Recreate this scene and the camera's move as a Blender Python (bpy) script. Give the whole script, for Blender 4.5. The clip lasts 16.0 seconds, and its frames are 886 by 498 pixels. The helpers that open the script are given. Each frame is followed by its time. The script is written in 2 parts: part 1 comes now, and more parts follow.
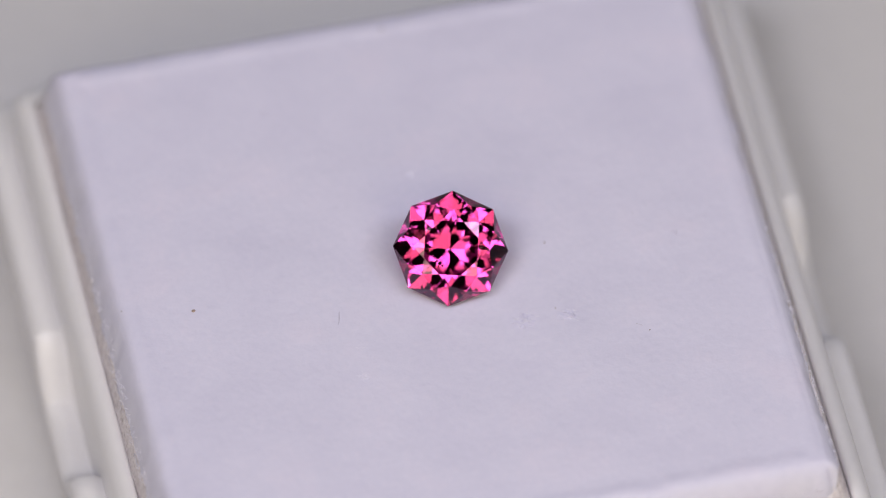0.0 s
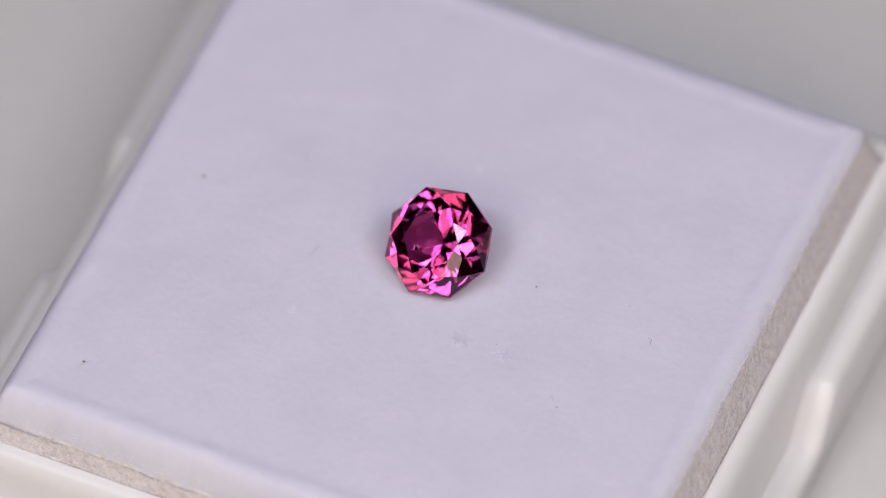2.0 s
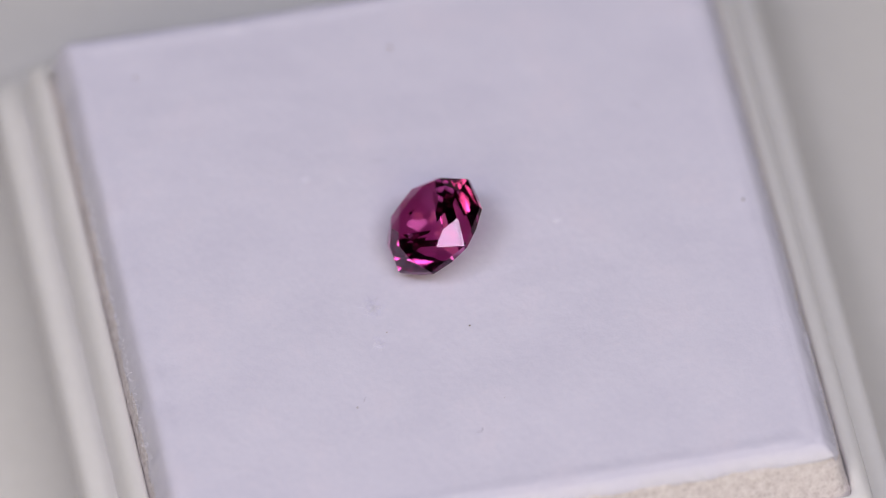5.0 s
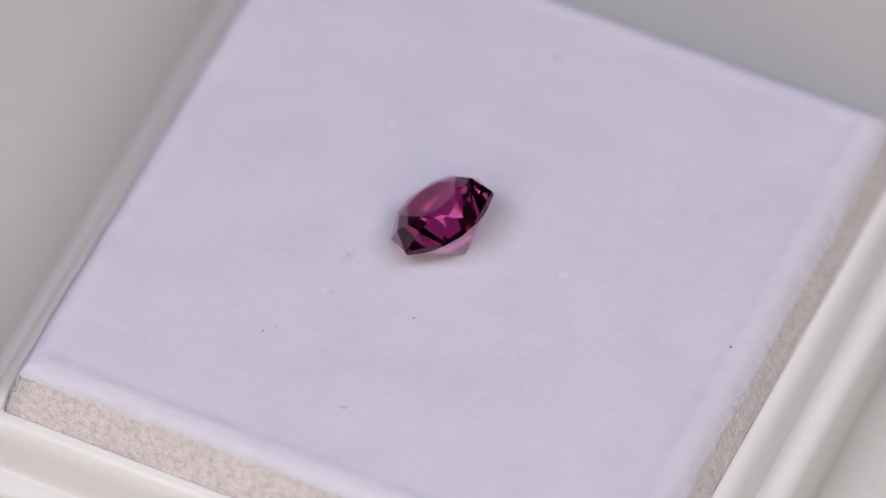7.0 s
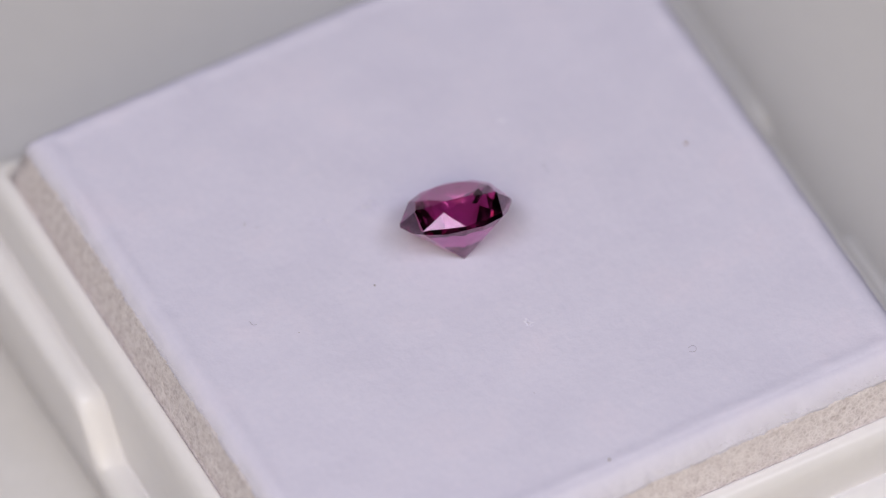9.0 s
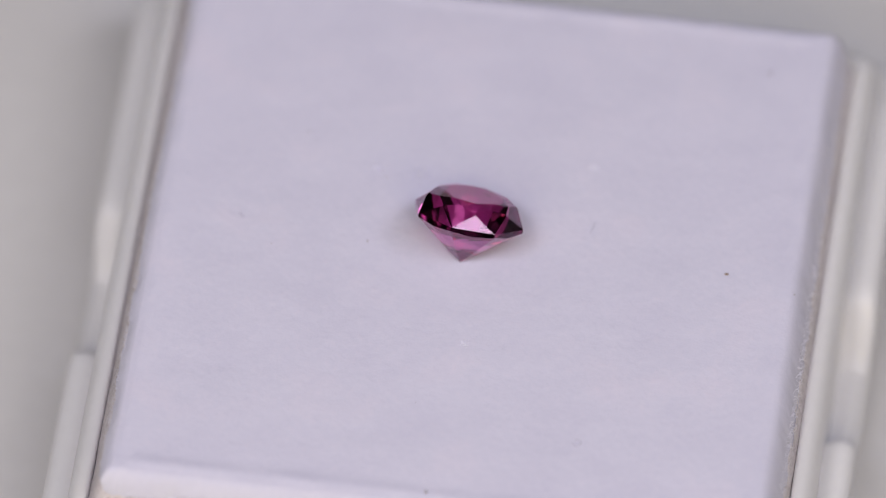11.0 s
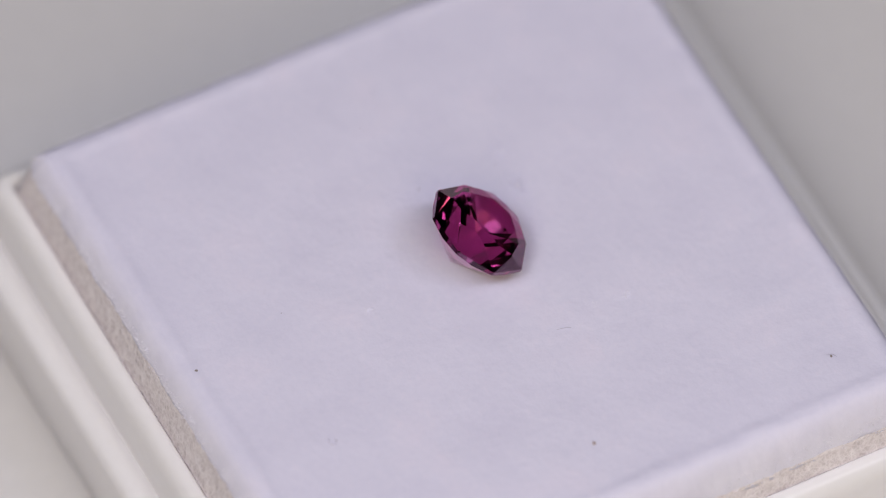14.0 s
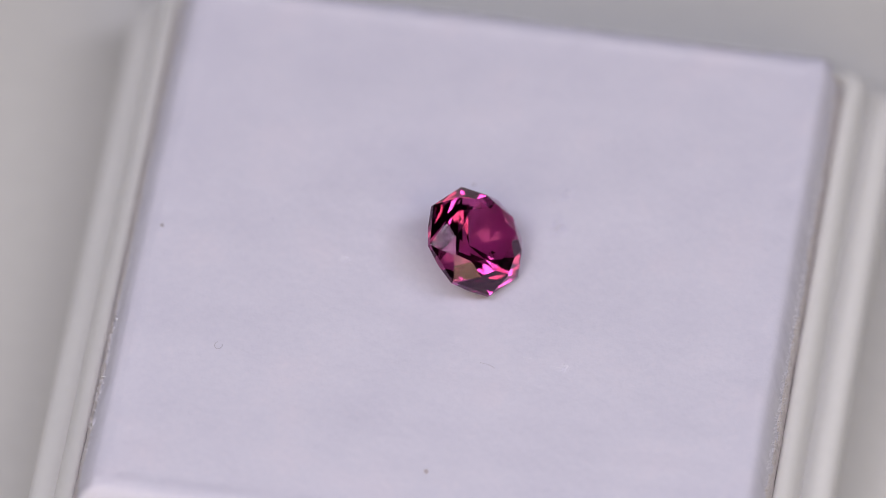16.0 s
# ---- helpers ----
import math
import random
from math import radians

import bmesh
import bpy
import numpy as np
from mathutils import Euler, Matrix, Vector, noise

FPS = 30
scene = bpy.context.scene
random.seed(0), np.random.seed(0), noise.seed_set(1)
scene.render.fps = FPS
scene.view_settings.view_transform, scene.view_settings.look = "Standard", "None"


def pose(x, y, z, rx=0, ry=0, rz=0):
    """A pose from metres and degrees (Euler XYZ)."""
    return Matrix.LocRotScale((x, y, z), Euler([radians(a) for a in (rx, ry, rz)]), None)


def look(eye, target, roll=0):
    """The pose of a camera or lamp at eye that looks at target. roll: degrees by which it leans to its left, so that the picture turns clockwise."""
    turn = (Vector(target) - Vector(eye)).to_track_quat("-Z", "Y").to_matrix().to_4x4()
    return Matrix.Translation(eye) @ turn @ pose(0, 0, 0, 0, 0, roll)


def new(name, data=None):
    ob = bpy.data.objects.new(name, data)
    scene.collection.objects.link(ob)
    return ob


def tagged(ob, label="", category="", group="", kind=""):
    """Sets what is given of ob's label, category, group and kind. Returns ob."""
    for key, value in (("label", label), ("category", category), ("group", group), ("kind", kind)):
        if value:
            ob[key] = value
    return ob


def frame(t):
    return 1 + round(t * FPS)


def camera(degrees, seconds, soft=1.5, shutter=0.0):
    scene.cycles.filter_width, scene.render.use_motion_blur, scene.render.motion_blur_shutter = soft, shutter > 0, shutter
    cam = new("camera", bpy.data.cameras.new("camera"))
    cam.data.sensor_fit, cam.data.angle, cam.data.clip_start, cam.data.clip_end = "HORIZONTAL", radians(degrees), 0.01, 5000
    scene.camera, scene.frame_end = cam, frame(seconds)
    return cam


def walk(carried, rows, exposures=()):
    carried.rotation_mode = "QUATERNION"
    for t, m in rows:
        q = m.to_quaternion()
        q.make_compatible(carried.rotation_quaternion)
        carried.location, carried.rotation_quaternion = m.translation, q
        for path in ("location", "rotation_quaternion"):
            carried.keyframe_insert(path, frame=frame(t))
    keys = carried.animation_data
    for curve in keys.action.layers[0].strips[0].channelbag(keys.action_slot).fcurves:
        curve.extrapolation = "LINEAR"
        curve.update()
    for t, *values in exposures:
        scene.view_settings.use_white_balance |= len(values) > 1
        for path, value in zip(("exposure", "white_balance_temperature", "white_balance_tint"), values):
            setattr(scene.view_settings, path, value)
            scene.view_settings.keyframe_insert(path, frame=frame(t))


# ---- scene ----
cam = camera(4.0, 16.0, soft=0.8)

# One millimetre; the pad's top lies PAD above the table, the turning axis is the z axis.
MM = 0.001
PAD = 12.0 * MM
TURN = -18.2295          # degrees a second
SQUARE = 0.72            # seconds at which the box stands square to the camera

eye = pose(0.0, -0.3878594, 0.5086105 + PAD, 37.3544, -0.2357, 0.4059)
cam.data.dof.use_dof = True
cam.data.dof.focus_distance = 0.6363
cam.data.dof.aperture_fstop = 18.0
walk(cam, [(0.0, eye), (16.0, eye)])

# ---------------------------------------------------------------- light
world = bpy.data.worlds.new("world")
scene.world = world
world.use_nodes = True
world.node_tree.nodes["Background"].inputs[0].default_value = (1.0, 0.95, 0.98, 1)
world.node_tree.nodes["Background"].inputs[1].default_value = 0.045
scene.view_settings.exposure = 0.0


def softbox(name, m, width, height, radiance, colour):
    """A rectangular studio panel that shines with an even face along its own -z."""
    lamp = bpy.data.lights.new(name, "AREA")
    lamp.shape, lamp.size, lamp.size_y = "RECTANGLE", width, height
    lamp.energy = radiance * math.pi * width * height
    lamp.color = colour
    ob = new(name, lamp)
    ob.matrix_world = m
    return ob


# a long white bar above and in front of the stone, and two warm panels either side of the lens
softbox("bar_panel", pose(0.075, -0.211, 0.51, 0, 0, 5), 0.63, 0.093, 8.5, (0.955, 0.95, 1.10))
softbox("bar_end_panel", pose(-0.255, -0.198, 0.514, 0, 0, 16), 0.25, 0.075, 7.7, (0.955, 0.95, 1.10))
# unseen extra panel, added past the bar so one crown facet reflects white
softbox("added_facet_panel", pose(0.302, -0.107, 0.51), 0.108, 0.055, 9.2, (0.955, 0.95, 1.10))
softbox("left_panel", look((-0.146, -0.312, 0.317), (0, 0, PAD)), 0.165, 0.27, 3.6, (1.0, 0.87, 0.66))
softbox("right_panel", look((0.136, -0.344, 0.286), (0, 0, PAD)), 0.175, 0.25, 3.1, (1.0, 0.84, 0.52))


# ---------------------------------------------------------------- materials
def nodes_of(name):
    mat = bpy.data.materials.new(name)
    mat.use_nodes = True
    nt = mat.node_tree
    return mat, nt, nt.nodes["Principled BSDF"]


def noise_node(nt, scale, detail=4.0, rough=0.55, space="Object"):
    co = nt.nodes.new("ShaderNodeTexCoord")
    tex = nt.nodes.new("ShaderNodeTexNoise")
    tex.inputs["Scale"].default_value = scale
    tex.inputs["Detail"].default_value = detail
    tex.inputs["Roughness"].default_value = rough
    nt.links.new(co.outputs[space], tex.inputs["Vector"])
    return tex


def ramp_node(nt, source, stops):
    ramp = nt.nodes.new("ShaderNodeValToRGB")
    el = ramp.color_ramp.elements
    while len(el) < len(stops):
        el.new(0.5)
    for e, (at, colour) in zip(el, stops):
        e.position, e.color = at, (*colour, 1)
    nt.links.new(source, ramp.inputs["Fac"])
    return ramp


def mix_node(nt, fac, a, b, kind="MIX"):
    mix = nt.nodes.new("ShaderNodeMix")
    mix.data_type, mix.blend_type = "RGBA", kind
    if isinstance(fac, float):
        mix.inputs[0].default_value = fac
    else:
        nt.links.new(fac, mix.inputs[0])
    nt.links.new(a, mix.inputs[6])
    nt.links.new(b, mix.inputs[7])
    return mix.outputs[2]


def bump_node(nt, heights, bsdf):
    """heights: (socket, strength, distance) from coarse to fine."""
    last = None
    for sock, strength, dist in heights:
        b = nt.nodes.new("ShaderNodeBump")
        b.inputs["Strength"].default_value = strength
        b.inputs["Distance"].default_value = dist
        nt.links.new(sock, b.inputs["Height"])
        if last:
            nt.links.new(last, b.inputs["Normal"])
        last = b.outputs["Normal"]
    nt.links.new(last, bsdf.inputs["Normal"])


def surface(name, stops, coarse, fine, rough, bumps, spec=0.5, blend=0.5):
    mat, nt, bsdf = nodes_of(name)
    a, b = noise_node(nt, coarse), noise_node(nt, fine, 5.0)
    ca = ramp_node(nt, a.outputs["Fac"], stops)
    cb = ramp_node(nt, b.outputs["Fac"], stops)
    nt.links.new(mix_node(nt, blend, ca.outputs[0], cb.outputs[0]), bsdf.inputs["Base Color"])
    bsdf.inputs["Roughness"].default_value = rough
    bsdf.inputs["Specular IOR Level"].default_value = spec
    bump_node(nt, [((a if k == 0 else b).outputs["Fac"], s, d) for k, s, d in bumps], bsdf)
    return mat


mat_table = surface("table_white", [(0.35, (0.65, 0.638, 0.64)), (0.65, (0.69, 0.678, 0.68))], 18, 900, 0.55,
                    [(1, 0.15, 0.00005)], 0.3)
mat_wall = surface("wall_grey", [(0.35, (0.11, 0.107, 0.105)), (0.65, (0.14, 0.137, 0.135))], 3, 120, 0.8, [(1, 0.2, 0.0005)], 0.3)
mat_box = surface("box_plastic", [(0.35, (0.82, 0.81, 0.83)), (0.65, (0.85, 0.84, 0.86))], 60, 1500, 0.32,
                  [(0, 0.10, 0.0004), (1, 0.06, 0.00003)], 0.45)
mat_skin = surface("pad_fleece", [(0.30, (0.69, 0.675, 0.835)), (0.55, (0.735, 0.72, 0.875)), (0.75, (0.785, 0.74, 0.885))], 240, 3200, 0.95,
                   [(0, 0.20, 0.0006), (1, 0.22, 0.00012)], 0.1, 0.4)
nt = mat_skin.node_tree
bsdf = nt.nodes["Principled BSDF"]
fleece = bsdf.inputs["Base Color"].links[0].from_socket
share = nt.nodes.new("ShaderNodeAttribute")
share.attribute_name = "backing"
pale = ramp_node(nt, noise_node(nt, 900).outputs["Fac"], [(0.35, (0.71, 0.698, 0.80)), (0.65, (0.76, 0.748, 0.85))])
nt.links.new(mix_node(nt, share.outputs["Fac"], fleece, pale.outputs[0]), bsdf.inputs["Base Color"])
mat_foam, nt, bsdf = nodes_of("pad_foam")
bsdf.inputs["Roughness"].default_value, bsdf.inputs["Specular IOR Level"].default_value = 0.7, 0.4
co = nt.nodes.new("ShaderNodeTexCoord")
cells = nt.nodes.new("ShaderNodeTexVoronoi")
cells.feature = "DISTANCE_TO_EDGE"
cells.inputs["Scale"].default_value = 4000
nt.links.new(co.outputs["Object"], cells.inputs["Vector"])
tone = noise_node(nt, 2600, 2.0)
walls = ramp_node(nt, cells.outputs["Distance"], [(0.02, (0.84, 0.79, 0.815)), (0.12, (0.74, 0.69, 0.71)), (0.34, (0.58, 0.53, 0.545))])
spots = ramp_node(nt, tone.outputs["Fac"], [(0.28, (0.57, 0.51, 0.525)), (0.37, (0.66, 0.60, 0.62)), (0.50, (0.77, 0.715, 0.735)), (0.72, (0.90, 0.855, 0.875))])
nt.links.new(mix_node(nt, 0.6, walls.outputs[0], spots.outputs[0]), bsdf.inputs["Base Color"])
bump_node(nt, [(tone.outputs["Fac"], 0.4, 0.0003), (cells.outputs["Distance"], 0.35, -0.0001)], bsdf)
mat_dust = surface("dust", [(0.4, (0.26, 0.22, 0.22)), (0.6, (0.38, 0.34, 0.33))], 4000, 9000, 0.9, [(1, 0.3, 0.0001)], 0.2)
mat_tan = surface("tan_dust", [(0.4, (0.34, 0.25, 0.21)), (0.6, (0.46, 0.36, 0.30))], 4000, 9000, 0.9, [(1, 0.3, 0.0001)], 0.2)
mat_fuzz = surface("pale_fuzz", [(0.4, (0.80, 0.785, 0.88)), (0.6, (0.86, 0.845, 0.92))], 900, 4000, 0.9, [(1, 0.2, 0.0001)], 0.1)
mat_tuft = surface("white_tuft", [(0.4, (0.795, 0.785, 0.905)), (0.6, (0.835, 0.825, 0.93))], 900, 4000, 0.9, [(1, 0.2, 0.0001)], 0.1)
mat_lint = surface("lint", [(0.4, (0.44, 0.42, 0.52)), (0.6, (0.54, 0.52, 0.63))], 4000, 9000, 0.8, [(1, 0.2, 0.0001)], 0.2)

mat_gem, nt, bsdf = nodes_of("raspberry_crystal")
nt.nodes.remove(bsdf)
glass = nt.nodes.new("ShaderNodeBsdfGlass")
glass.inputs["Color"].default_value = (0.83, 0.44, 0.67, 1)
glass.inputs["Roughness"].default_value = 0.0
glass.inputs["IOR"].default_value = 1.777
polish = nt.nodes.new("ShaderNodeBsdfGlossy")
polish.inputs["Color"].default_value = (1, 1, 1, 1)
polish.inputs["Roughness"].default_value = 0.0
both = nt.nodes.new("ShaderNodeMixShader")
facing = nt.nodes.new("ShaderNodeLayerWeight")
facing.inputs["Blend"].default_value = 0.5
power = nt.nodes.new("ShaderNodeMath")
power.operation = "POWER"
power.inputs[1].default_value = 5.0
nt.links.new(facing.outputs["Facing"], power.inputs[0])
share = nt.nodes.new("ShaderNodeMath")
share.operation = "MULTIPLY_ADD"
share.inputs[1].default_value, share.inputs[2].default_value = 0.78, 0.02
nt.links.new(power.outputs[0], share.inputs[0])
nt.links.new(share.outputs[0], both.inputs[0])
nt.links.new(glass.outputs[0], both.inputs[1])
nt.links.new(polish.outputs[0], both.inputs[2])
nt.links.new(both.outputs[0], nt.nodes["Material Output"].inputs["Surface"])
mat_inclusion = surface("inclusion", [(0.4, (0.01, 0.006, 0.01)), (0.6, (0.03, 0.01, 0.02))], 4000, 9000, 0.7, [(1, 0.2, 0.0001)], 0.2)


# ---------------------------------------------------------------- helpers of this scene
def mesh_of(name, verts, faces, material, smooth=False):
    me = bpy.data.meshes.new(name)
    me.from_pydata([tuple(v) for v in verts], [], faces)
    me.materials.append(material)
    me.update()
    if smooth:
        me.polygons.foreach_set("use_smooth", [True] * len(me.polygons))
    return me


def part(name, me, parent, label=""):
    ob = new(name, me)
    ob.parent = parent
    return tagged(ob, label)


def ring(x0, x1, y0, y1, z, r, stations=()):
    """Points round a rectangle with rounded corners, counter-clockwise; stations are extra y values on the two x sides."""
    out = []
    corners = [(x1 - r, y0 + r, -90), (x1 - r, y1 - r, 0), (x0 + r, y1 - r, 90), (x0 + r, y0 + r, 180)]
    for k, (cx, cy, a0) in enumerate(corners):
        for i in range(7):
            a = radians(a0 + 15 * i)
            out.append((cx + r * math.cos(a), cy + r * math.sin(a), z))
        if k == 0:
            out += [(x1, y, z) for y in stations]
        elif k == 2:
            out += [(x0, y, z) for y in reversed(stations)]
    return out


def loft(rings, close_ends=True):
    verts, faces, n = [], [], len(rings[0])
    for r in rings:
        verts += r
    for k in range(len(rings) - 1):
        for i in range(n):
            j = (i + 1) % n
            faces.append((k * n + i, k * n + j, (k + 1) * n + j, (k + 1) * n + i))
    if close_ends:
        faces.append(tuple(reversed(range(n))))
        faces.append(tuple(range((len(rings) - 1) * n, len(rings) * n)))
    return verts, faces


def smooth_by_angle(me, degrees):
    bm = bmesh.new()
    bm.from_mesh(me)
    for f in bm.faces:
        f.smooth = True
    for e in bm.edges:
        e.smooth = len(e.link_faces) == 2 and e.calc_face_angle(0) < radians(degrees)
    bm.to_mesh(me)
    bm.free()


# ---------------------------------------------------------------- table
def build_table():
    n, half = 40, 1.2
    verts, faces = [], []
    for j in range(n + 1):
        for i in range(n + 1):
            u, v = 2 * i / n - 1, 2 * j / n - 1
            verts.append((half * u * abs(u), half * v * abs(v), 0))
    for j in range(n):
        for i in range(n):
            a = j * (n + 1) + i
            faces.append((a, a + 1, a + n + 2, a + n + 1))
    ob = new("ground", mesh_of("ground", verts, faces, mat_table))
    return tagged(ob, "plain matt white tabletop under the gem box", "tabletop", kind="structure")


def build_room():
    """Plain walls and a ceiling that close the small studio round the bench."""
    def slab(name, x0, x1, y0, y1, z0, z1, label, category):
        v = [(x, y, z) for z in (z0, z1) for y in (y0, y1) for x in (x0, x1)]
        f = [(0, 2, 3, 1), (4, 5, 7, 6), (0, 1, 5, 4), (2, 6, 7, 3), (0, 4, 6, 2), (1, 3, 7, 5)]
        tagged(new(name, mesh_of(name, v, f, mat_wall)), label, category, kind="structure")

    h, t, top = 1.2, 0.1, 1.7
    slab("wall_north", -h - t, h + t, h, h + t, -0.02, top, "plain dim grey painted wall", "wall")
    slab("wall_south", -h - t, h + t, -h - t, -h, -0.02, top, "plain dim grey painted wall", "wall")
    slab("wall_east", h, h + t, -h, h, -0.02, top, "plain dim grey painted wall", "wall")
    slab("wall_west", -h - t, -h, -h, h, -0.02, top, "plain dim grey painted wall", "wall")
    slab("ceiling", -h - t, h + t, -h - t, h + t, top, top + t, "plain dim grey painted ceiling", "ceiling")


# ---------------------------------------------------------------- gem box
def build_box():
    """White moulded base: a low outer wall with a rounded ledge, two finger notches, and a raised lip round the well."""
    box = new("gem_box")
    tagged(box, "white plastic gem box base holding a foam pad", "box")
    cx, cy = -1.0 * MM, -0.33 * MM
    stations = [v * MM for v in (-9, -6, -5.0, -4.6, -4.2, -3.4, -2.6, -2.2, -1.8, 0, 1.8, 2.2, 2.6, 3.4, 4.2, 4.6, 5.0, 6, 9)]

    def rr(half, z, r):
        h = half * MM
        out = []
        for x, y, zz in ring(cx - h, cx + h, cy - h, cy + h, z * MM + PAD, r * MM, stations):
            # the moulding is slightly long and high on its +x side
            w = min(1.0, max(0.0, (x - cx) / (17.0 * MM)))
            out.append((x + 0.22 * MM * w, y, zz + 0.5 * MM * w * min(1.0, zz / (8.0 * MM))))
        return out

    def notched(points, drop=1.0):
        out = []
        for x, y, z in points:
            a = abs(y - cy) / MM
            if abs(x - cx) > 17 * MM and a < 4.8:
                s = min(1.0, max(0.0, (4.6 - a) / 2.3))
                s = s * s * (3 - 2 * s) * 0.35 + s * 0.65
                z -= 3.0 * MM * s * drop
            out.append((x, y, z))
        return out

    rings = [rr(19.4, -12.0, 1.6), rr(19.7, -11.8, 1.8), rr(19.85, -10.4, 1.9), rr(19.95, -9.9, 1.9),
             notched(rr(20.0, -6.95, 1.9), 0.96), notched(rr(19.93, -6.6, 1.85)), notched(rr(19.7, -6.36, 1.7)),
             notched(rr(19.3, -6.28, 1.5)), notched(rr(18.9, -6.34, 1.3)), notched(rr(18.55, -6.55, 1.1)),
             notched(rr(18.3, -6.7, 1.0), 0.95), rr(17.9, -10.6, 0.8)]
    me = mesh_of("base", *loft(rings), mat_box)
    smooth_by_angle(me, 50)
    part("base", me, box, "white plastic base with finger notches")
    lip = [rr(18.42, -6.75, 1.0), rr(18.38, -4.6, 1.0), rr(18.3, -4.0, 0.95), rr(18.08, -3.55, 0.9), rr(17.8, -3.36, 0.8),
           rr(17.5, -3.32, 0.65), rr(17.36, -3.38, 0.55), rr(17.28, -3.52, 0.5), rr(17.22, -6.0, 0.5), rr(17.1, -10.6, 0.5)]
    low = [(x, y, z) for x, y, z in rr(18.42, -10.6, 1.0)]
    v, f = loft([low] + lip + [low])
    f = f[:-2]
    me = mesh_of("lip", v, f, mat_box)
    smooth_by_angle(me, 50)
    part("lip", me, box, "raised white plastic lip")
    return box


# ---------------------------------------------------------------- pad
# For each side of the pad: where the cover creases, where its cut edge ends, how deep that edge hangs, and where the foam meets the lip.
SIDES = {"x1": (15.00, 15.80, 0.60, 16.52), "x0": (-16.90, -18.05, 2.45, -18.30), "y1": (15.30, 16.45, 1.20, 16.97), "y0": (-16.45, -17.42, 2.20, -17.63)}


def rounded(x, y, x0, x1, y0, y1, r=0.9):
    """Draws a place near a corner of the rectangle in, so that the corner becomes a quarter circle."""
    sx, ex = (1, x1) if x > 0 else (-1, x0)
    sy, ey = (1, y1) if y > 0 else (-1, y0)
    dx, dy = (x - ex) * sx + r, (y - ey) * sy + r
    if dx <= 0 or dy <= 0:
        return x, y
    k = max(dx, dy) / math.hypot(dx, dy)
    return ex + sx * (dx * k - r), ey + sy * (dy * k - r)


def build_pad():
    pad = new("foam_pad")
    tagged(pad, "pale lilac-white fleece-topped foam pad in the box", "pad")

    def stations(lo, hi):
        def border(k):
            c, e = SIDES[k][:2]
            sign = 1 if e > c else -1
            fold = [(e + (c - e) * f, (1 - f) ** 2.4, k) for f in (0.0, 0.05, 0.12, 0.22, 0.34, 0.48, 0.62, 0.76, 0.9)]
            welt = [(c - sign * d, z / SIDES[k][2], k) for d, z in
                    ((0.0, -0.03), (0.15, -0.055), (0.32, -0.06), (0.5, -0.04), (0.7, -0.012), (0.9, 0.006), (1.15, 0.01), (1.5, 0.004))]
            return fold + welt
        rows = border(lo)
        n = 170
        a, b = SIDES[lo][0] + 1.9, SIDES[hi][0] - 1.9
        rows += [(a + (b - a) * i / n, 0.0, "") for i in range(n + 1)]
        return rows + border(hi)[::-1]

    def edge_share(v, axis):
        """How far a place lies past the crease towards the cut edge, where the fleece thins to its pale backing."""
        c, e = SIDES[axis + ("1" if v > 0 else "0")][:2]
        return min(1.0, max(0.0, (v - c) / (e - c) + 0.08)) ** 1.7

    xs, ys = stations("x0", "x1"), stations("y0", "y1")
    verts, faces, backing = [], [], []
    for y, ty, sy in ys:
        for x, tx, sx in xs:
            dx = tx * SIDES[sx][2] if sx else 0.0
            dy = ty * SIDES[sy][2] if sy else 0.0
            along = noise.noise((x * 0.55, y * 0.55, 3.1)) + 0.25 * noise.noise((x * 1.4, y * 1.4, 7.0))
            fall = max(dx, dy) if max(dx, dy) > 0.04 else min(dx, dy)
            z = -fall * (1 + (0.09 if fall > 0 else 0.9) * along)
            z += 0.06 * noise.noise((x * 0.22, y * 0.22, 0.4)) + 0.02 * noise.noise((x * 0.9, y * 0.9, 5.0)) + 0.010 * noise.noise((x * 2.4, y * 2.4, 9.0))
            wob = 0.08 * noise.noise((x * 0.6, y * 0.6, 11.0)) + 0.06 * noise.noise((x * 1.7, y * 1.7, 15.0)) + 0.03 * noise.noise((x * 4.0, y * 4.0, 1.0))
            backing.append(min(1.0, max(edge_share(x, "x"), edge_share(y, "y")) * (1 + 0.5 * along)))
            ox, oy = wob * min(1, abs(tx) * 2), wob * min(1, abs(ty) * 2)
            px, py = rounded(x + ox, y + oy, *(SIDES[q][1] for q in ("x0", "x1", "y0", "y1")))
            verts.append((px * MM, py * MM, z * MM + PAD))
    n = len(xs)
    for j in range(len(ys) - 1):
        for i in range(n - 1):
            faces.append((j * n + i, j * n + i + 1, (j + 1) * n + i + 1, (j + 1) * n + i))
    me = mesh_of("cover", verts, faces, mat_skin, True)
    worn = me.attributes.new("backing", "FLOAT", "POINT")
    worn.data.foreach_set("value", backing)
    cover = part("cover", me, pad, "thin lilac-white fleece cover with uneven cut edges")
    thick = cover.modifiers.new("thickness", "SOLIDIFY")
    thick.thickness, thick.offset = 0.10 * MM, -1

    # the open-celled core: under the cover it follows the fold, below that its pitted cut sides swell out to the lip
    def reach(key, z):
        c, e, drop, lip = SIDES[key]
        deep = -z
        if deep < 0.88 * drop:
            f = 1 - (deep / drop) ** (1 / 2.4)
            # a little behind the cover
            return e + (c - e) * f - math.copysign(0.16, e)
        s = min(1.0, max(0.0, deep - drop) / max(0.3, 3.5 - drop))
        return e + math.copysign(0.02, e) + (lip - e - math.copysign(0.02, e)) * s

    verts, faces = [], []
    zs = [-0.45 - 0.12 * k for k in range(30)] + [-6.0, -10.5]
    m = 270

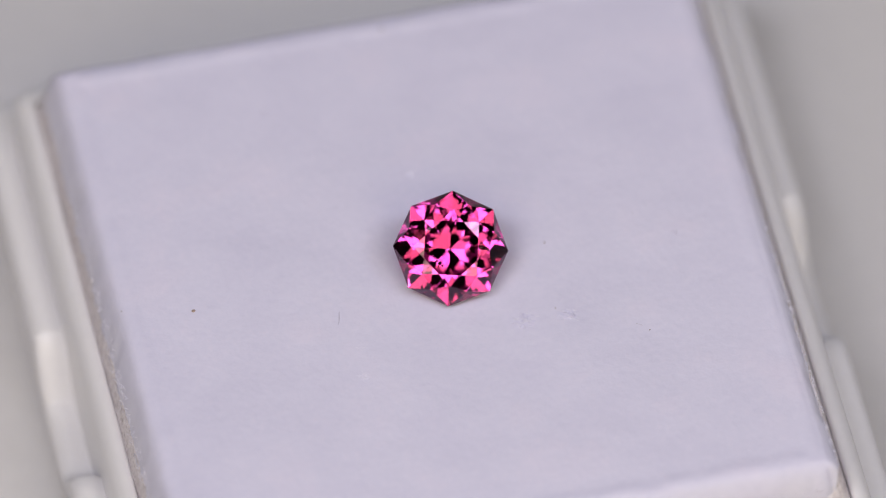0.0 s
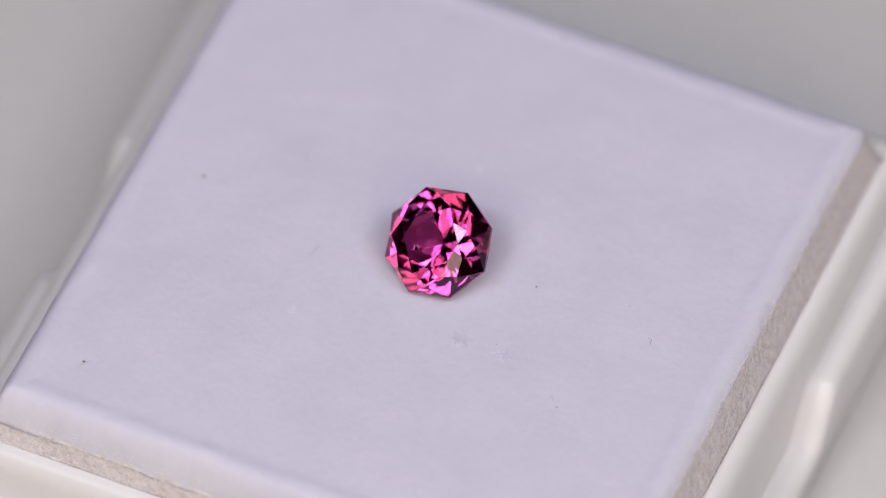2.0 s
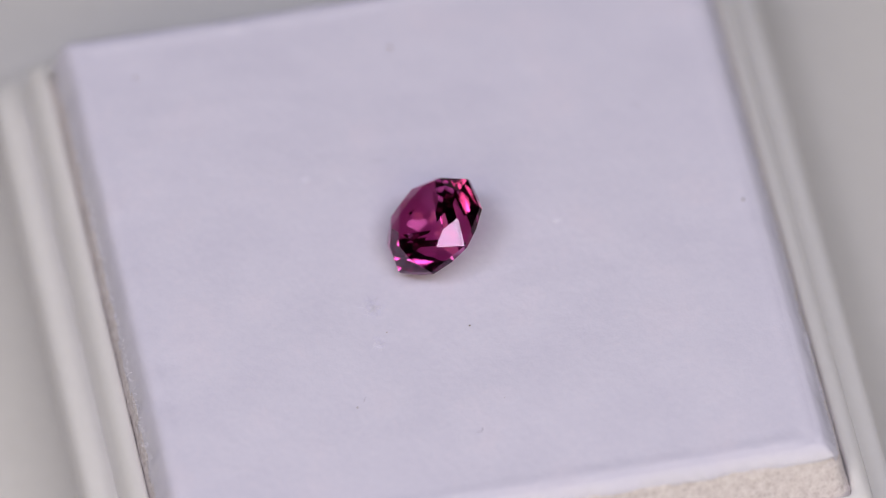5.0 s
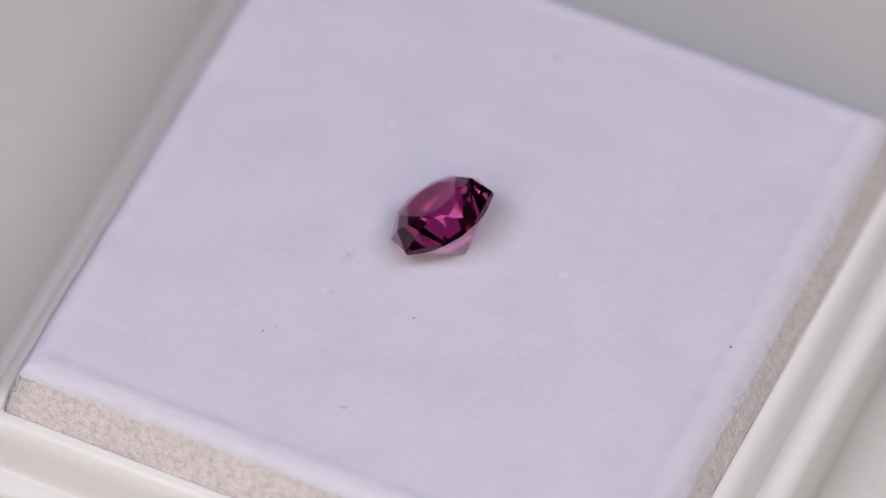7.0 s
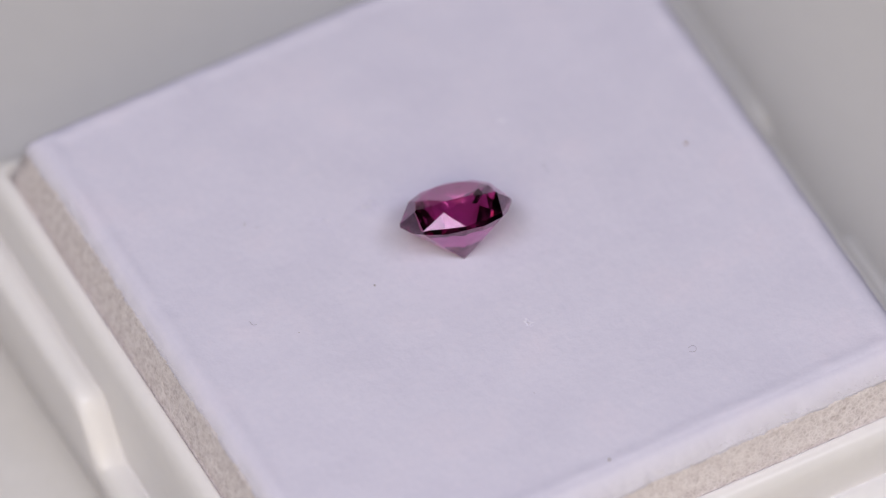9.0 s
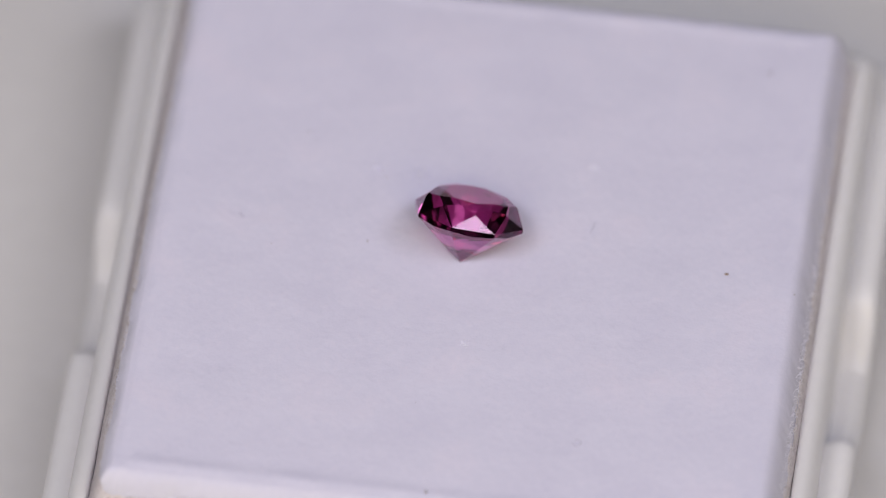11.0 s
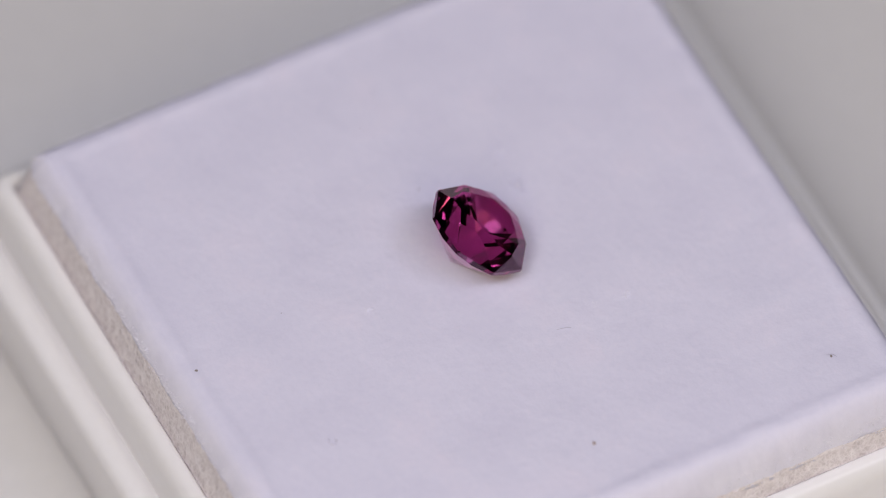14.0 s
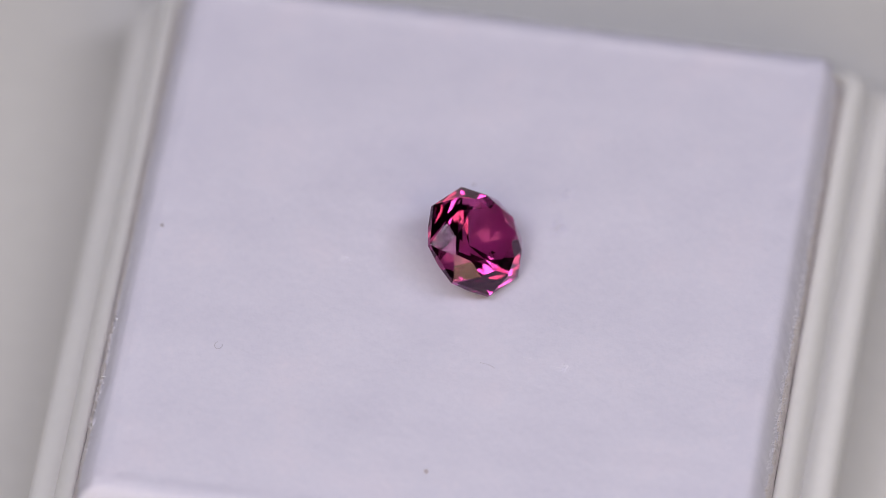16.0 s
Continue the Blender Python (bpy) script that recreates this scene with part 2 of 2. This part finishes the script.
    def side(ka, kb, kside):
        start = len(verts)
        for z in zs:
            r = reach(kside, z)
            a, b = reach(ka, z), reach(kb, z)
            for i in range(m + 1):
                along = a + (b - a) * i / m
                x, y = (r, along) if kside[0] == "x" else (along, r)
                d = noise.voronoi((x * 4.6, y * 4.6, z * 4.6))[0]
                pit = 0.08 * (d[1] - d[0]) - 0.04 + 0.06 * noise.noise((x * 0.7, y * 0.7, z * 0.7))
                off = 0.0 if i in (0, m) or z < -4.2 else math.copysign(pit, r)
                if kside[0] == "x":
                    x -= off
                else:
                    y -= off
                x, y = rounded(x, y, *(reach(q, z) for q in ("x0", "x1", "y0", "y1")))
                verts.append((x * MM, y * MM, z * MM + PAD))
        for k in range(len(zs) - 1):
            for i in range(m):
                p0 = start + k * (m + 1) + i
                faces.append((p0, p0 + m + 1, p0 + m + 2, p0 + 1))

    side("x0", "x1", "y0")
    side("y0", "y1", "x1")
    side("x1", "x0", "y1")
    side("y1", "y0", "x0")
    k = len(verts)
    for z in (zs[0], zs[-1]):
        x0, x1, y0, y1 = (0.975 * reach(q, z) for q in ("x0", "x1", "y0", "y1"))
        verts += [(x * MM, y * MM, z * MM + PAD) for x, y in ((x0, y0), (x1, y0), (x1, y1), (x0, y1))]
    faces += [(k, k + 1, k + 2, k + 3), (k + 7, k + 6, k + 5, k + 4)]
    part("foam_core", mesh_of("foam_core", verts, faces, mat_foam, True), pad, "greyish open-celled foam core with pitted cut sides")
    build_fuzz(pad)
    return pad


def strands(specs, r):
    """Many short tapered fibres as one mesh: each spec is a root, a middle and a tip, in millimetres."""
    verts, faces = [], []
    for root, mid, tip in specs:
        k = len(verts)
        way = (tip - root).normalized()
        side = way.orthogonal().normalized()
        other = way.cross(side)
        for q, w in ((root, r), (mid, 0.75 * r)):
            for i in range(3):
                a = 2 * math.pi * i / 3
                verts.append((q + (side * math.cos(a) + other * math.sin(a)) * w) * MM)
        verts.append(tip * MM)
        for i in range(3):
            j = (i + 1) % 3
            faces += [(k + i, k + j, k + 3 + j, k + 3 + i), (k + 3 + i, k + 3 + j, k + 6)]
    return verts, faces


def build_fuzz(pad):
    """Fine pale fibres that stand off the cut edges of the cover."""
    rng = random.Random(5)
    specs = []
    for key, (c, e, drop, lip) in SIDES.items():
        out = math.copysign(1, e)
        for i in range(800):
            f = 0.22 * rng.random()
            at_edge = e + (c - e) * f
            along = rng.uniform(-16.6, 15.2)
            deep = -drop * (1 - f) ** 2.4
            reach_out = rng.uniform(0.05, 0.24)
            lift = rng.uniform(-0.02, 0.16)
            drift = rng.gauss(0, 0.14)

            def spot(o, a, z):
                return Vector((o, a, z + PAD / MM)) if key[0] == "x" else Vector((a, o, z + PAD / MM))
            specs.append((spot(at_edge, along, deep), spot(at_edge + out * reach_out * 0.6, along + drift * 0.4, deep + lift * 0.8),
                          spot(at_edge + out * reach_out, along + drift, deep + lift)))
    me = mesh_of("edge_fuzz", *strands(specs, 0.010), mat_fuzz)
    tagged(part("edge_fuzz", me, pad, "fine pale fibres along the cut fleece edges"), kind="stuff")


# ---------------------------------------------------------------- gemstone
GEM_R = 2.902 * MM
GEM_POSE = pose(-0.522 * MM, -1.013 * MM, 1.98 * MM + PAD) @ pose(0, 0, 0, 0, 0, -10.56) @ pose(0, 0, 0, 36.28, 0, 0) @ pose(0, 0, 0, 0, 0, -3.95)


def gem_planes():
    """The stone as cutting planes (normal, distance), with its corners 102 units from the axis."""
    def at(r, az, z):
        return Vector((r * math.cos(radians(az)), r * math.sin(radians(az)), z))

    planes = [(Vector((0, 0, 1)), 41.0)]

    def cut(a, b, c):
        n = (b - a).cross(c - a).normalized()
        n = n if n.dot(a) > 0 else -n
        planes.append((n, n.dot(a)))

    def tier(az, angle, through_point):
        g = radians(angle)
        n = Vector((math.cos(radians(az)) * math.sin(g), math.sin(radians(az)) * math.sin(g), -math.cos(g)))
        planes.append((n, n.dot(through_point)))

    for k in range(8):
        a, b = 45 * k, 45 * k + 22.5
        cut(at(68, a, 37), at(51, b - 45, 41), at(51, b, 41))                       # star
        cut(at(102, a, 3.5), at(79.3, b - 45, 31.4), at(79.3, b, 31.4))             # corner kite
        cut(at(79.3, b, 31.4), at(68, a, 37), at(68, a + 45, 37))                   # bezel
        tier(b, 180 - 63.9, at(94.236, b, 3.5))                                     # crown break
        planes.append((at(1, b, 0), 102 * math.cos(radians(22.5))))                 # girdle
        tier(b, 39.95, Vector((0, 0, -86.5)))                                      # pavilion main
        tier(a - 14.6, 40.84, at(102, a, -3.13))                                     # lower halves
        tier(a + 14.6, 40.84, at(102, a, -3.13))
    return planes


def gem_mesh():
    """An eight-cornered brilliant: the corners where three cuts meet inside all the others, closed to a solid."""
    planes = gem_planes()
    n = np.array([tuple(q[0]) for q in planes])
    d = np.array([q[1] for q in planes])
    found = []
    count = len(d)
    for i in range(count):
        for j in range(i + 1, count):
            line = np.cross(n[i], n[j])
            if line @ line < 1e-8:
                continue
            base = np.linalg.lstsq(np.array([n[i], n[j]]), np.array([d[i], d[j]]), rcond=None)[0]
            speed, room = n @ line, d - n @ base
            hi = min((room[k] / speed[k] for k in range(count) if speed[k] > 1e-9), default=0)
            lo = max((room[k] / speed[k] for k in range(count) if speed[k] < -1e-9), default=0)
            flat = np.abs(speed) <= 1e-9
            if hi - lo > -1e-6 and (room[flat] > -1e-6).all():
                found += [base + lo * line, base + hi * line]
    pts = []
    for q in found:
        if all(np.abs(q - r).max() > 0.05 for r in pts):
            pts.append(q)
    u = GEM_R / 102.0
    bm = bmesh.new()
    for q in pts:
        bm.verts.new(q)
    bmesh.ops.convex_hull(bm, input=bm.verts)
    bmesh.ops.dissolve_limit(bm, angle_limit=radians(0.6), verts=bm.verts, edges=bm.edges)
    bmesh.ops.recalc_face_normals(bm, faces=bm.faces)
    for v in bm.verts:
        v.co *= u
    me = bpy.data.meshes.new("gemstone")
    bm.to_mesh(me)
    bm.free()
    me.materials.append(mat_gem)
    return me


def blob(r, seed, squash=(1, 1, 0.7)):
    """A small uneven grain."""
    bm = bmesh.new()
    bmesh.ops.create_icosphere(bm, subdivisions=2, radius=r)
    for v in bm.verts:
        k = 1 + 0.45 * noise.noise(v.co / r * 1.3 + Vector((seed, 2 * seed, 0)))
        v.co = Vector((v.co.x * squash[0], v.co.y * squash[1], v.co.z * squash[2])) * k
    me = bpy.data.meshes.new("grain")
    bm.to_mesh(me)
    bm.free()
    return me


def build_gem():
    gem = new("gemstone", gem_mesh())
    tagged(gem, "raspberry-pink faceted eight-cornered gemstone lying tilted on the pad", "gemstone")
    for k, (x, y, z, r) in enumerate(((-0.52, -0.78, 0.72, 0.10), (-0.66, -0.66, 0.66, 0.05), (-0.40, -0.90, 0.60, 0.045), (-0.58, -0.94, 0.55, 0.04),
                                      (-0.85, -0.40, 0.60, 0.03), (0.52, -0.62, 0.75, 0.03), (-0.35, 0.60, 0.68, 0.028), (0.80, 0.10, 0.62, 0.026))):
        me = blob(r * MM, 3.0 + k)
        me.materials.append(mat_inclusion)
        part("inclusion", me, gem, "tiny dark inclusion").location = (x * MM, y * MM, z * MM)
    return gem


# ---------------------------------------------------------------- dust and lint on the pad
def build_specks():
    out = []
    grains = ((-13.67, -0.64, 0.14, mat_tan, "small tan dust grain on the fleece pad"),
              (-0.53, 14.94, 0.12, mat_dust, "dark grey dust grain near the pad's edge"),
              (4.53, -0.23, 0.075, mat_dust, "small dark dust grain on the fleece pad"),
              (-14.32, -13.74, 0.10, mat_dust, "dark dust grain near the pad's corner"),
              (8.45, -6.75, 0.06, mat_dust, "tiny dark dust grain on the fleece pad"),
              (4.13, -4.39, 0.045, mat_tan, "tiny brown dust grain on the fleece pad"),
              (9.29, 0.57, 0.04, mat_dust, "tiny dark dust grain on the fleece pad"),
              (-17.2, 0.15, 0.05, mat_dust, "tiny dark dust grain near the pad's edge"),
              (0.74, 9.52, 0.05, mat_lint, "tiny grey dust grain on the fleece pad"))
    for k, (x, y, r, mat, label) in enumerate(grains):
        me = blob(0.72 * r * MM, 20.0 + k, (1.0, 0.75, 0.5))
        me.materials.append(mat)
        ob = tagged(new("dust_grain", me), label, "dust", "dust on the pad")
        out.append((ob, pose(x * MM, y * MM, PAD + (0.35 * r + 0.02) * MM, 0, 0, 57 * k)))
    return out


def fibre(points, r):
    """A thin round thread through the points, in millimetres."""
    cu = bpy.data.curves.new("fibre", "CURVE")
    cu.dimensions, cu.bevel_depth, cu.bevel_resolution = "3D", r * MM, 1
    sp = cu.splines.new("NURBS")
    sp.points.add(len(points) - 1)
    for q, (x, y, z) in zip(sp.points, points):
        q.co = (x * MM, y * MM, z * MM, 1)
    sp.use_endpoint_u, sp.order_u = True, 3
    tmp = bpy.data.objects.new("fibre", cu)
    me = bpy.data.meshes.new_from_object(tmp)
    bpy.data.objects.remove(tmp)
    bpy.data.curves.remove(cu)
    return me


def build_tufts():
    """Loose pale clumps of fleece that have pilled up on the cover."""
    out = []
    rng = random.Random(11)
    for x, y, wide, count in ((2.46, -4.81, 0.62, 130), (4.73, -4.90, 0.45, 60), (-5.80, -4.64, 0.42, 60), (-1.06, 5.53, 0.36, 70), (-6.11, -6.49, 0.30, 40)):
        specs = []
        for i in range(count):
            a, d = rng.uniform(0, 2 * math.pi), wide * rng.random() ** 0.8
            b, size = rng.uniform(0, 2 * math.pi), rng.uniform(0.12, 0.34)
            root = Vector((d * math.cos(a), 0.8 * d * math.sin(a), 0.0))
            step = Vector((math.cos(b), math.sin(b), 0)) * size
            specs.append((root, root + step * 0.5 + Vector((0, 0, rng.uniform(0.01, 0.045) * (1 - 0.7 * d / wide))), root + step))
        ob = new("lint_tuft", mesh_of("lint_tuft", *strands(specs, 0.013), mat_tuft))
        tagged(ob, "soft white pilled tuft of fleece on the pad", "lint", "fleece tufts on the pad")
        out.append((ob, pose(x * MM, y * MM, PAD + 0.01 * MM)))
    return out


def build_lint():
    out = []
    loop = [(0.22 * math.cos(a), 0.2 * math.sin(a), 0.02 + 0.03 * math.sin(2 * a)) for a in [0.4 + 0.55 * i for i in range(10)]]
    kinds = ((-6.62, -2.62, [(0.09, 0.36, 0), (0.04, 0.15, 0.06), (-0.02, -0.1, 0.05), (-0.08, -0.36, 0), (-0.16, -0.42, 0)], 0.014, "fine dark hair-like fibre on the fleece pad"),
             (-7.55, 10.87, loop, 0.016, "small curled bluish lint loop on the fleece pad"),
             (11.07, -1.03, [(-0.15, 0.14, 0), (0.02, 0.12, 0.05), (0.1, 0.0, 0.06), (0.05, -0.14, 0.03), (0.12, -0.22, 0)], 0.016, "short hooked lint fibre on the fleece pad"),
             (-14.25, -13.85, [(-0.2, -0.15, 0), (0.0, 0.0, 0.08), (0.1, 0.2, 0.05), (0.16, 0.26, 0)], 0.012, "short dark lint fibre near the pad's corner"),
             (8.0, -6.3, [(-0.12, 0.1, 0), (0.0, 0.0, 0.05), (0.16, -0.08, 0)], 0.012, "short fine fibre on the fleece pad"))
    for x, y, pts, r, label in kinds:
        me = fibre(pts, 0.75 * r)
        me.materials.append(mat_lint)
        ob = tagged(new("lint_fibre", me), label, "lint", "lint on the pad")
        out.append((ob, pose(x * MM, y * MM, PAD + 0.02 * MM)))
    return out


# ---------------------------------------------------------------- motion
def turned(m):
    """Rows that carry a thing at the pose m (box standing square) round the turning axis."""
    return [(0.5 * k, pose(0, 0, 0, 0, 0, TURN * (0.5 * k - SQUARE)) @ m) for k in range(33)]


build_table()
build_room()
gem_box = build_box()
foam_pad = build_pad()
gemstone = build_gem()
turning = [(gem_box, Matrix.Identity(4)), (foam_pad, Matrix.Identity(4)), (gemstone, GEM_POSE)] + build_specks() + build_lint() + build_tufts()


def motions():
    for thing, m in turning:
        walk(thing, turned(m))


motions()
